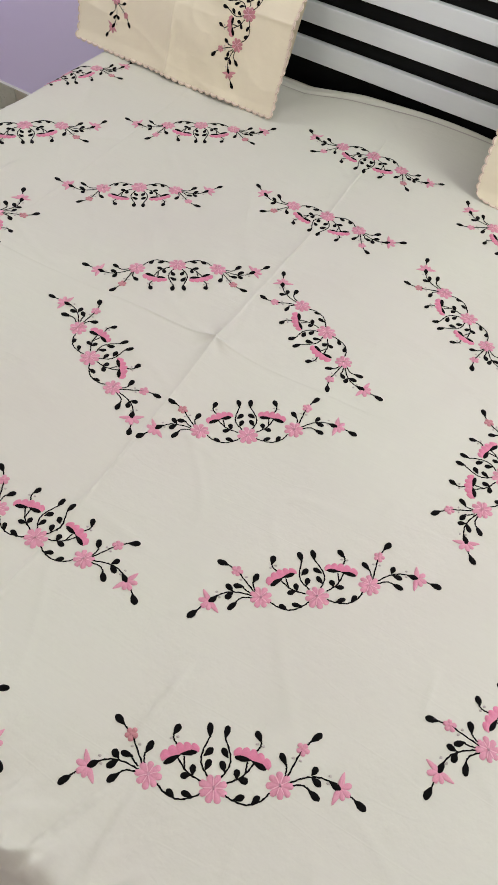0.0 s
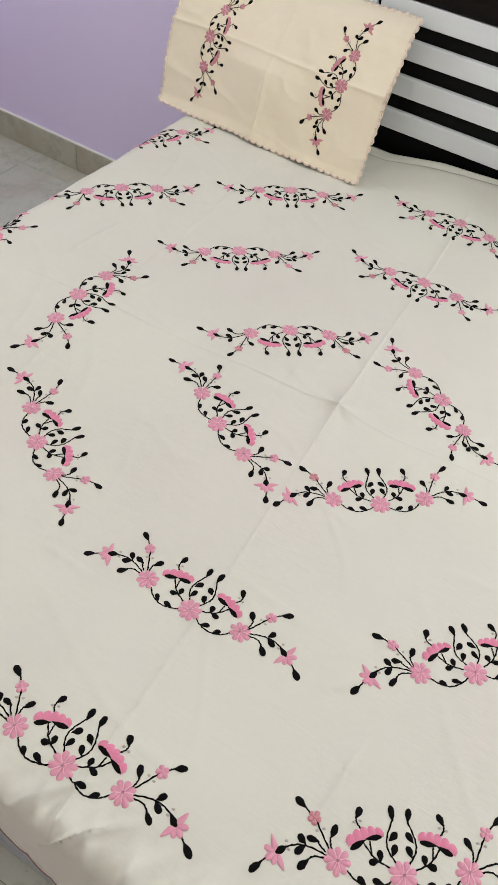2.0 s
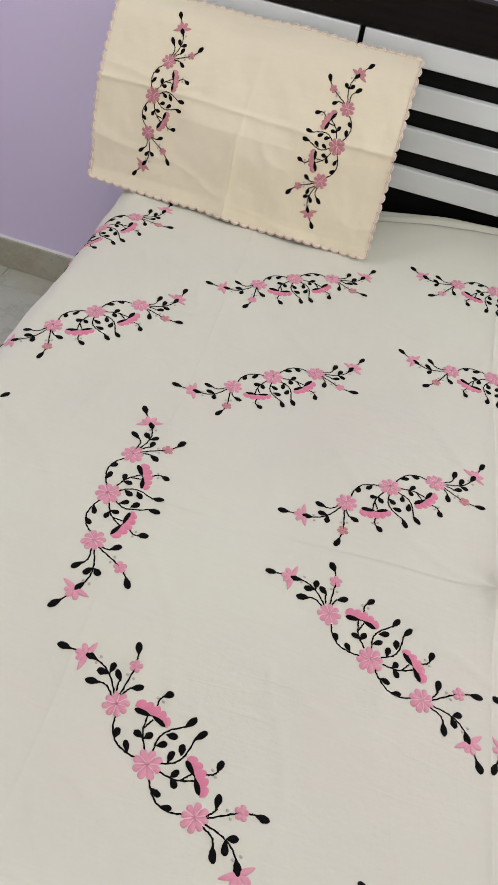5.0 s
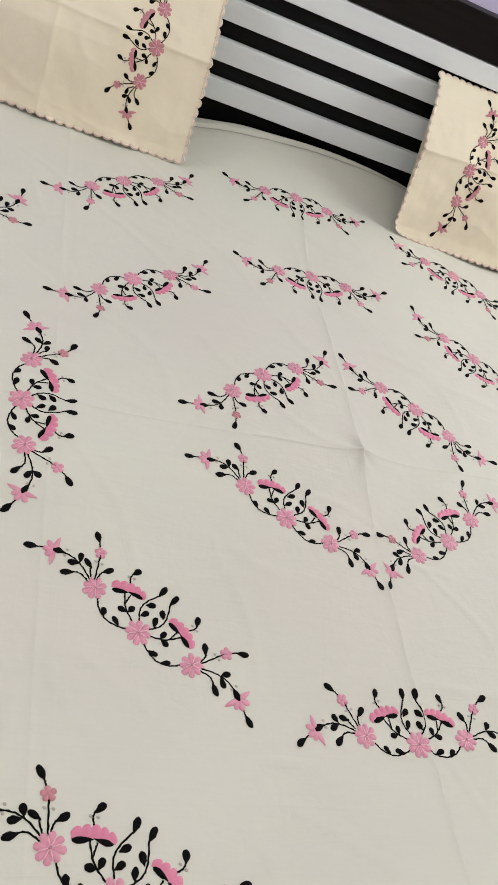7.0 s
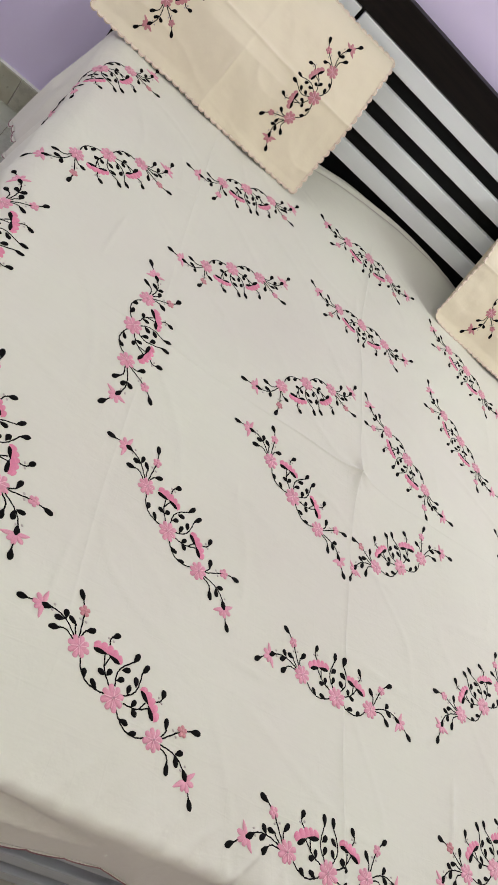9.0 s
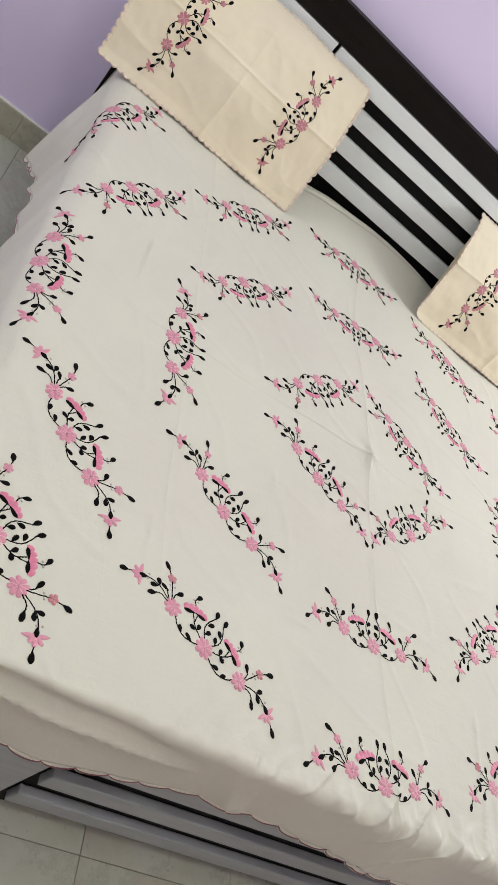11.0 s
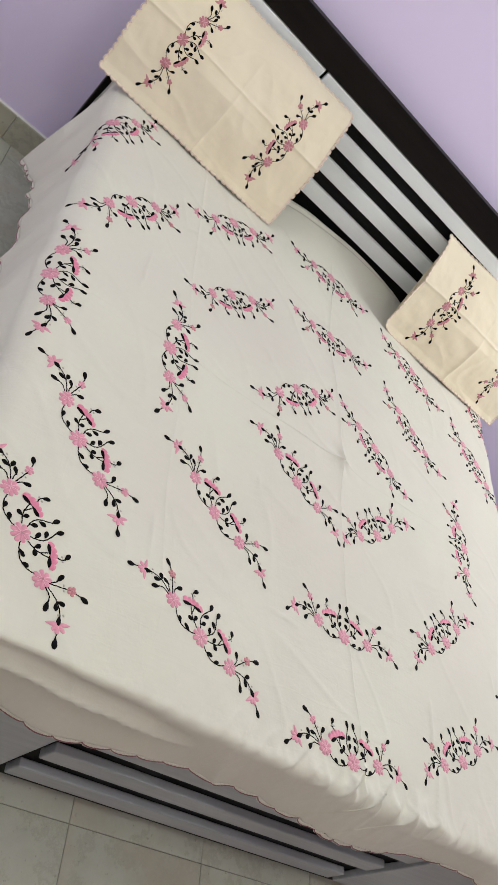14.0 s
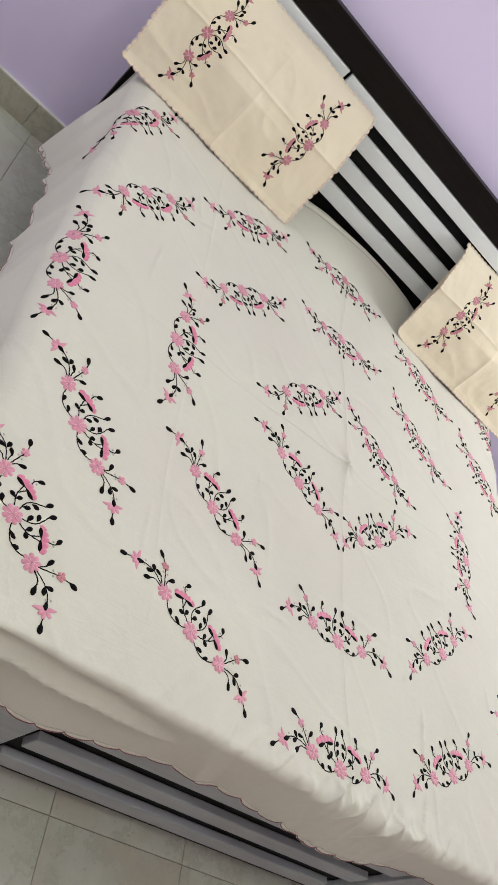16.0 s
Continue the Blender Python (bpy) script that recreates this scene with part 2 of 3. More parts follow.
head.matrix_world = Matrix.Translation((-0.5, HB, 0)) @ pose(0, 0, 0, 0, 0, -2.2) @ Matrix.Translation((0.5, -HB, 0))

foot = part("footboard", box_bm((-0.80, FB + 0.020, 0.0), (0.815, FB + 0.075, 0.46), 0.002), JET, bed, "black foot panel")
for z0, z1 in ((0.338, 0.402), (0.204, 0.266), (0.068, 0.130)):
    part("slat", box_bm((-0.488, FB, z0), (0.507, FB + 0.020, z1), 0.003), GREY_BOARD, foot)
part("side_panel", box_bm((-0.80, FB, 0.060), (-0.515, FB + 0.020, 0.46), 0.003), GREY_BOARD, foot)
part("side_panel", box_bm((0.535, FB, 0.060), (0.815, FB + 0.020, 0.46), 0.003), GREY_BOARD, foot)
part("corner_post", box_bm((0.815, FB - 0.002, 0.0), (0.885, FB + 0.075, 0.46), 0.004), JET, foot)
part("corner_post", box_bm((-0.87, FB - 0.002, 0.0), (-0.80, FB + 0.075, 0.46), 0.004), JET, foot)
for x0, x1 in ((-0.87, -0.835), (0.85, 0.885)):
    bed_part("side_board", (x0, FB + 0.075, 0.03), (x1, HB + 0.01, 0.40), DARK)
bed_part("bed_base", (-0.83, FB + 0.08, 0.30), (0.845, HB, 0.36), JET)

mattress = tagged(part("mattress", box_bm((-0.90, -0.822, 0.365), (0.85, 1.00, TOP - 0.016), 0.035, 4), TICK), "thick mattress under the cream bedsheet", "mattress")

# ---- bedsheet ----
TWIST = radians(2.5)
CT, ST = math.cos(TWIST), math.sin(TWIST)


def edge_profile(s, edge, r, flare=0.09):
    flat = edge - r
    if s <= flat:
        return s, 0.0
    if s <= flat + r * math.pi / 2:
        th = (s - flat) / r
        return flat + r * math.sin(th), r * (1 - math.cos(th))
    e = s - flat - r * math.pi / 2
    return edge + flare * e, r + 0.98 * e


def crease(d, width, height):
    return height * math.exp(-abs(d) / width)


def pleat(d, width, height):
    """A pressed fold line: a low ridge with a groove beside it."""
    return height * (math.exp(-abs(d) / width) - 0.3 * math.exp(-((d - 2.0 * width) / (1.2 * width)) ** 2))


def tuck(d, height):
    """A fold that climbs gently and falls off sharply."""
    return height * math.exp(d / 0.0085 if d < 0 else -d / 0.0016)


# short creases: middle, direction, half length, height
CREASES = [
    (0.269, -0.814, 1.23, 0.060, 0.0075), (0.320, -0.791, 1.54, 0.045, 0.0070), (0.288, -0.638, 1.46, 0.060, 0.0060), (0.248, -0.500, 0.79, 0.030, 0.003),
    (-0.705, 0.194, 1.46, 0.080, 0.005), (0.075, -0.219, -0.21, 0.060, 0.002), (-0.220, -0.549, -0.09, 0.045, 0.0025), (0.104, -0.120, 1.15, 0.035, 0.002),
    (-0.020, 0.509, -1.50, 0.098, 0.002), (-0.335, -0.839, 1.17, 0.045, 0.005), (0.604, -0.441, 1.64, 0.040, 0.003), (-0.302, -0.227, -1.50, 0.020, 0.002),
    (-0.589, -0.521, 1.48, 0.060, 0.003), (-0.586, 0.491, -2.66, 0.035, 0.0025), (-0.618, 0.554, 1.79, 0.050, 0.003)]


# soft swells and dips of the worn mattress: middle and height
SWELLS = [(-0.18, 0.15, 0.0111), (0.17, 0.15, -0.0001), (-0.17, -0.16, 0.0024), (0.16, -0.15, -0.0158), (0.00, 0.52, -0.0147), (-0.02, -0.52, -0.0060), (-0.60, -0.01, 0.0085), (-0.41, 0.36, -0.0162), (0.40, 0.37, -0.0166), (-0.42, -0.38, -0.0111), (0.00, 0.79, 0.0074), (-0.04, -0.81, 0.0172), (-0.43, 0.68, -0.0036), (-0.46, -0.69, 0.0126), (0.41, -0.69, -0.0056), (-0.78, 0.40, 0.0050)]


def drape(p, q):
    """Where the point (p, q) of the flat sheet, seen from its middle, lies on the bed."""
    a, b = p * CT - q * ST, p * ST + q * CT
    far = a
    if a < -0.90:  # the side hangs lower towards the head
        far = a + 0.36 * (a + 0.90) * max(0.0, min(1.0, (b - 0.40) / 0.5))
    x, dx = edge_profile(abs(far), 0.94 if a < 0 else 0.885, 0.06, 0.16 if a < 0 else 0.09)
    if b < 0:
        k = max(0.0, min(1.0, (a + 0.7) / 0.9))
        y, dy = edge_profile(-b, 0.861 + 0.025 * k + 0.006 * noise.noise(Vector((a * 6, 0, 15))), 0.010 + 0.018 * k, 0.05)
    else:
        y, dy = edge_profile(b, 1.031 - 0.013 * (a + 0.3), 0.012)
    x, y = math.copysign(x, a), math.copysign(y, b)
    drop = (dx ** 4 + dy ** 4) ** 0.25
    hang = min(1.0, drop / 0.18)
    n = noise.noise(Vector((a * 2.1, b * 2.1, 0.3)))
    z = TOP - drop + 0.004 * n + 0.0022 * noise.noise(Vector((a * 7, b * 7, 4)))
    z += 0.022 * math.exp(-((a + 0.68) / 0.33) ** 2 - (max(0.0, b + 0.72) / 0.19) ** 2) + 0.006 * max(0.0, min(1.0, (b - 0.75) / 0.2))
    hump = max(0.0, math.cos(math.pi * max(-0.5, min(0.5, (a - 0.03) / 0.72)))) ** 0.8 * max(0.0, min(1.0, (b - 0.84) / 0.16)) ** 1.6
    z += 0.033 * hump
    y += 0.008 * hump
    inner = 1 - hang
    for sp, sq, high in SWELLS:
        z += inner * high * math.exp(-((p - sp) ** 2 + (q - sq) ** 2) / 0.0361)
    # pressed fold lines through the middle and the quarters, short creases, and the peak where the fold lines cross
    z += (1 - max(0.0, min(1.0, (b - 0.7) / 0.2))) * tuck(p - 0.001 * math.sin(9 * q), 0.0054) * (0.7 + 0.9 * noise.noise(Vector((0, q * 3, 1))))
    z += tuck(-q, 0.0020) * max(0.0, 0.35 + 1.5 * noise.noise(Vector((p * 3, 0, 2)))) + tuck(-q, 0.0014) * math.exp(-(p / 0.13) ** 2)
    z += pleat(p + 0.56, 0.006, 0.0013) * max(0.0, min(1.0, (q + 0.75) / 0.2))
    for cp, cq, way, half, high in CREASES:
        dp, dq = p - cp, q - cq
        if abs(dp) < 0.2 and abs(dq) < 0.2:
            along, across = dp * math.cos(way) + dq * math.sin(way), dq * math.cos(way) - dp * math.sin(way)
            z += high * math.exp(-(along / half) ** 4) * math.exp(-abs(across + 0.25 * along * along) / 0.0050)
    z += 0.0028 * noise.noise(Vector(((a + b) * 2.2, (a - b) * 9, 12))) + 0.0014 * max(0.0, 1 - 9 * abs(noise.noise(Vector(((a - b) * 1.6, (a + b) * 4, 17))))) ** 2
    r = math.hypot(p, q * 0.7)
    z += 0.016 * math.exp(-r / 0.030) * (1 + 0.35 * math.cos(4 * math.atan2(q, p)) * min(1.0, r / 0.02))
    z += 0.0045 * math.exp(-((q - 1.006) / 0.007) ** 2)
    # gathers near the foot and in the hanging sides
    near = max(0.0, min(1.0, (abs(b) - 0.74) / 0.12)) if b < 0 else 0.0
    if near > 0:
        w = 0.55 * noise.noise(Vector((a * 15 + b * 9, b * 2.5, 7))) + 0.45 * (0.5 - 2 * abs(noise.noise(Vector((a * 19 - b * 13, b * 3.5, 8)))))
        z += (0.006 + 0.007 * max(0.0, 1 - abs(a - 0.05) / 0.5)) * near * (1 - 0.7 * hang) * w
        y -= 0.017 * max(0.0, min(1.0, (-0.36 - a) / 0.16)) * (math.exp(-abs(drop - 0.058 - 0.05 * (a + 0.6)) / 0.006) - 0.6 * math.exp(-((drop - 0.032 - 0.05 * (a + 0.6)) / 0.014) ** 2))
        y -= 0.012 * hang * math.sin(a * 9.5 + 0.6) + 0.010 * hang * noise.noise(Vector((a * 5, b * 3, 3))) + 0.014 * hang * max(0.0, 1 - 3.5 * abs(noise.noise(Vector((a * 4.2 + b * 2.5, b * 1.5, 27)))))
        z += 0.016 * hang * noise.noise(Vector((a * 2.2, 0, 9)))
    wr = max(0.0, min(1.0, (-0.795 - b) / 0.07)) * max(0.0, 1 - abs(a - 0.1) / 0.55)
    if wr > 0:
        ridge = 1 - abs(noise.noise(Vector((a * 11 - b * 8, b * 3 + a * 2, 31)))) * 4
        z += 0.023 * wr * (1 - 0.8 * hang) * max(0.0, ridge) ** 2.6
        fan = 1 - abs(noise.noise(Vector((a * 24 + b * 6, b * 2, 33)))) * 3.5
        z += 0.014 * wr ** 2 * (1 - 0.8 * hang) * max(0.0, fan) ** 1.5
    side = max(0.0, min(1.0, (abs(a) - 0.86) / 0.12))
    if side > 0:
        x += math.copysign(1, a) * (0.012 * hang * math.sin(b * 7.5 + 1) + 0.014 * hang * noise.noise(Vector((b * 4, a * 3, 5))) + 0.016 * hang * max(0.0, 1 - 4 * abs(noise.noise(Vector((b * 5.5, a, 25))))))
        if a < 0:
            y -= 0.19 * hang * max(0.0, min(1.0, (b - 0.45) / 0.55)) ** 1.5
        z += 0.004 * side * noise.noise(Vector((b * 14 + a * 6, a * 2, 6)))
    return Vector((x, y, max(z, 0.03)))


def lift(p, q, h):
    """The same, h above the cloth."""
    e = 0.004
    o = drape(p, q)
    n = (drape(p + e, q) - o).cross(drape(p, q + e) - o)
    return o + n.normalized() * h


P0, P1, Q0, Q1 = -1.14, 1.16, -1.012, 1.066
sheet = thing("bedsheet", "cream cotton bedsheet with pink and black embroidery, spread over the mattress", "bedsheet")


def grid(fn, us, vs):
    verts = [fn(u, v) for v in vs for u in us]
    w = len(us)
    faces = [(j * w + i, j * w + i + 1, (j + 1) * w + i + 1, (j + 1) * w + i) for j in range(len(vs) - 1) for i in range(w - 1)]
    return verts, faces




def spread_lines(lo, hi, count, folds):
    """Even grid lines, closer together along the fold lines."""
    out = [lo + (hi - lo) * i / count for i in range(count + 1)]
    for c in folds:
        out = [u for u in out if abs(u - c) > 0.019] + [c + d * 0.001 for d in (-18, -14, -10, -7, -5, -3, -1.5, 0, 1.5, 3, 5, 7, 10, 14, 18)]
    return sorted(out)


us = spread_lines(P0, P1, 500, (0.0, -0.56))
vs = [q for q in spread_lines(Q0, Q1, 400, (0.0,)) if q > -0.745] + [-0.745 + (Q0 + 0.745) * i / 80 for i in range(81)]
vs.sort()
cover = mesh_ob("cloth", *grid(drape, us, vs), SHEET, sheet, smooth=True)
thick = cover.modifiers.new("thickness", "SOLIDIFY")
thick.thickness, thick.offset = 0.0012, -1


def scallops(fn, edges, pitch, depth, mat, stitch, parent, label, thick=0.0016):
    """A scalloped border along each edge (start, step along, way out, length), with a stitched line that follows it."""
    verts, faces, sv, sf = [], [], [], []
    for start, along, out, length in edges:
        start, length = Vector(start) - Vector(along) * depth * 0.7, length + 1.4 * depth
        count = round(length / pitch)
        steps = count * 8
        base = len(verts)
        sb = len(sv)
        for i in range(steps + 1):
            s = length * i / steps
            k = depth * (0.25 + 0.75 * abs(math.sin(math.pi * i / 8)) ** 0.6)
            c = Vector(start) + Vector(along) * s
            for d in (0.0, k):
                g = c + Vector(out) * d
                verts.append(fn(g.x, g.y, 0.0006))
            for d, h in ((k - 0.0018 - thick, 0.0010), (k - 0.0018 - thick / 2, 0.0010 + thick / 2), (k - 0.0018, 0.0010)):
                g = c + Vector(out) * d
                sv.append(fn(g.x, g.y, h))
            if i:
                o = base + 2 * i
                faces.append((o - 2, o, o + 1, o - 1))
                o = sb + 3 * i
                sf += [(o - 3, o, o + 1, o - 2), (o - 2, o + 1, o + 2, o - 1)]
    border = mesh_ob("scalloped_border", verts, faces, mat, parent, label, True)
    t = border.modifiers.new("thickness", "SOLIDIFY")
    t.thickness, t.offset = 0.001, 0
    mesh_ob("edge_stitching", sv, sf, stitch, border, "darker scalloped stitching", True)


scallops(lift, [((P0, Q0, 0), (1, 0, 0), (0, -1, 0), P1 - P0), ((P0, Q0, 0), (0, 1, 0), (-1, 0, 0), Q1 - Q0), ((P1, Q0, 0), (0, 1, 0), (1, 0, 0), Q1 - Q0)], 0.058, 0.014, SHEET, MAUVE, sheet, "", 0.0034)
hem_v, hem_f = grid(lambda u, v: lift(u, v, 0.003), us, [Q1 - 0.022, Q1 - 0.011, Q1])
hem = mesh_ob("hem", hem_v, hem_f, SHEET, sheet, "plain stitched hem at the head end", True)
# grey strip for the hem's stitching and the thin shadow line beside it
line_v, line_f = grid(lambda u, v: lift(u, v, 0.0012), us, [0.9880, 0.9915])
mesh_ob("hem_seam_shade", line_v, line_f, GREY, hem, "", True)

# ---- embroidery ----


def puff(fn, outline, h, verts, faces):
    """A padded satin-stitch shape on the cloth."""
    n = len(outline)
    cx, cy = sum(x for x, y in outline) / n, sum(y for x, y in outline) / n
    base = len(verts)
    for k, hh in ((1.0, 0.0004), (0.8, 0.75 * h), (0.35, h)):
        verts += [fn(cx + (x - cx) * k, cy + (y - cy) * k, hh) for x, y in outline]
    for r in (0, 1):
        for i in range(n):
            j = (i + 1) % n
            faces.append((base + r * n + i, base + r * n + j, base + (r + 1) * n + j, base + (r + 1) * n + i))
    faces.append(tuple(base + 2 * n + i for i in range(n)))


def drop_outline(a, b, width, n=7):
    """A teardrop from its point a to its round end b."""
    a, b = Vector(a), Vector(b)
    d = b - a
    length = d.length
    d /= length
    s = Vector((-d.y, d.x))
    pts = []
    for i in range(n + 1):
        f = 0.03 + 0.96 * (i / n) ** 0.85
        w = width / 2 * (math.sin(math.pi / 2 * f / 0.62) ** 1.25 if f < 0.62 else math.sqrt(max(0.0, 1 - ((f - 0.62) / 0.385) ** 2)))
        pts.append((f, max(w, 0.0004)))
    out = [a + d * (f * length) + s * w for f, w in pts] + [a + d * (f * length) - s * w for f, w in reversed(pts)]
    return [(v.x, v.y) for v in out]


def lobed(fn, c, r, count, spin, rng, verts, faces):
    """A flower of rounded petals stitched as one padded piece, with grooves between the petals and a raised eye."""
    steps, rings = count * 6, (0.12, 0.22, 0.42, 0.66, 0.86, 1.0)
    sizes = [rng.uniform(0.93, 1.05) for k in range(count)]
    base = len(verts)
    verts.append(fn(c[0], c[1], 0.0030))
    for k in rings:
        for i in range(steps):
            f = i / 6
            lobe = abs(math.sin(math.pi * f))
            size = sizes[int(f) % count]
            rr = r * size * (1 - (1 - lobe ** 0.5) * 0.36 * k)
            hh = (0.0026 if k < 0.2 else 0.0012 if k < 0.3 else 0.0022 * (0.35 + 0.65 * lobe ** 0.6)) * (1 if k < 0.8 else 0.8 if k < 0.95 else 0.15)
            th = spin + 2 * math.pi * i / steps
            verts.append(fn(c[0] + rr * k * math.cos(th), c[1] + rr * k * math.sin(th), hh))
    for i in range(steps):
        j = (i + 1) % steps
        faces.append((base, base + 1 + i, base + 1 + j))
        for q in range(len(rings) - 1):
            o, p = base + 1 + q * steps, base + 1 + (q + 1) * steps
            faces.append((o + i, p + i, p + j, o + j))


def seams(fn, c, r, count, spin, verts):
    """Fine pale lines of stitching between the petals of a flower."""
    faces = []
    for k in range(count):
        if k % 4 == 3:
            continue
        th = spin + 2 * math.pi * (k + 0.04) / count
        ca, sa = math.cos(th), math.sin(th)
        o = len(verts)
        for d, w in ((0.10, 0.0005), (0.45, 0.0007), (0.74, 0.0004)):
            verts += [fn(c[0] + d * r * ca - e * w * sa, c[1] + d * r * sa + e * w * ca, 0.0030) for e in (-1, 1)]
        faces += [(0, o, o + 1), (o, o + 1, o + 3, o + 2), (o + 2, o + 3, o + 5, o + 4)]
    return faces


def pale_from(ob, first):
    """Gives the faces from the first one on the pale thread."""
    ob.data.materials.append(PALE)
    for face in ob.data.polygons[first:]:
        face.material_index = 1


def petal_outline(c, angle, r0, r1, width, n=5, pointed=False):
    ca, sa = math.cos(angle), math.sin(angle)
    out = []
    for i in range(2 * n):
        f = 2 * math.pi * i / (2 * n)
        x = (r0 + r1) / 2 - (r1 - r0) / 2 * math.cos(f)
        y = width / 2 * math.sin(f) * (0.55 + 0.45 * (x - r0) / (r1 - r0))
        if pointed:
            y = width / 2 * math.sin(f) * (1.15 - 0.75 * (x - r0) / (r1 - r0))
        out.append((c[0] + ca * x - sa * y, c[1] + sa * x + ca * y))
    return out


def curve_points(points, n=9):
    """A smooth line through two, three or four points."""
    if len(points) == 2:
        return [tuple(Vector(points[0]).lerp(Vector(points[1]), i / (n - 1))) for i in range(n)]
    pts = [Vector(points[0])] + [Vector(p) for p in points] + [Vector(points[-1])]
    out = []
    for k in range(1, len(pts) - 2):
        a, b, c, d = pts[k - 1:k + 3]
        for i in range(n // 2 + 1):
            t = i / (n // 2 + 1)
            out.append(tuple(0.5 * ((2 * b) + (c - a) * t + (2 * a - 5 * b + 4 * c - d) * t * t + (3 * b - a - 3 * c + d) * t ** 3)))
    out.append(tuple(pts[-1]))
    return out


# one half of the spray, from its middle outwards; the other half mirrors it
GARLAND = [(0.014, -0.006), (0.0245, -0.0118), (0.0433, -0.0160), (0.0610, -0.0098), (0.0715, 0.0005)]
STEMS = [
    [(0.0085, 0.0140), (0.0180, 0.0290), (0.0182, 0.0443), (0.0098, 0.0655)],
    [(0.0160, 0.0075), (0.0360, 0.0180), (0.0505, 0.0360)],
    [(0.0392, 0.0210), (0.0412, 0.0370)],
    [(0.0525, 0.0510), (0.0575, 0.0580), (0.0582, 0.0655)],
    [(0.0920, 0.0190), (0.1110, 0.0555)],
    [(0.0905, 0.0210), (0.0922, 0.0300), (0.0920, 0.0375)],
    [(0.1160, 0.0610), (0.1240, 0.0695)],
    [(0.0970, 0.0150), (0.1165, 0.0226), (0.1345, 0.0246), (0.1500, 0.0205)],
    [(0.0970, 0.0112), (0.1125, 0.0132), (0.1225, 0.0078)],
    [(0.1740, 0.0060), (0.1815, 0.0005)],
]
LEAVES = [
    ((0.0250, -0.0118), (0.0410, -0.0066), 0.0066), ((0.0485, -0.0152), (0.0590, -0.0042), 0.0068),
    ((0.0098, 0.0625), (0.0116, 0.0828), 0.0074), ((0.0165, 0.0390), (0.0050, 0.0510), 0.0074), ((0.0128, 0.0208), (0.0063, 0.0352), 0.0070),
    ((0.0285, 0.0130), (0.0284, 0.0272), 0.0072), ((0.0295, 0.0140), (0.0438, 0.0110), 0.0072),
    ((0.0583, 0.0625), (0.0525, 0.0785), 0.0076),
    ((0.0921, 0.0350), (0.0826, 0.0510), 0.0074),
    ((0.1225, 0.0685), (0.1400, 0.0800), 0.0080),
    ((0.1465, 0.0222), (0.1645, 0.0118), 0.0076),
    ((0.1240, 0.0248), (0.1330, 0.0378), 0.0074), ((0.1240, 0.0240), (0.1382, 0.0140), 0.0074),
    ((0.1195, 0.0095), (0.1345, -0.0050), 0.0076),
    ((0.1785, 0.0025), (0.1960, -0.0092), 0.0080),
    # black cups of the fan blossoms
    ((0.0475, 0.0385), (0.0240, 0.0428), 0.0062), ((0.0455, 0.0385), (0.0675, 0.0278), 0.0066),
]
EXTRA_STEM = [(-0.0985, 0.0190), (-0.1065, 0.0270), (-0.1085, 0.0320)]
EXTRA_LEAF = ((-0.1060, 0.0305), (-0.1235, 0.0340), 0.0072)
KNOTS = [(0.0610, 0.0580), (0.0525, 0.0605), (0.1098, 0.0430), (0.1005, 0.0462), (0.1490, 0.0275), (0.1462, 0.0180)]


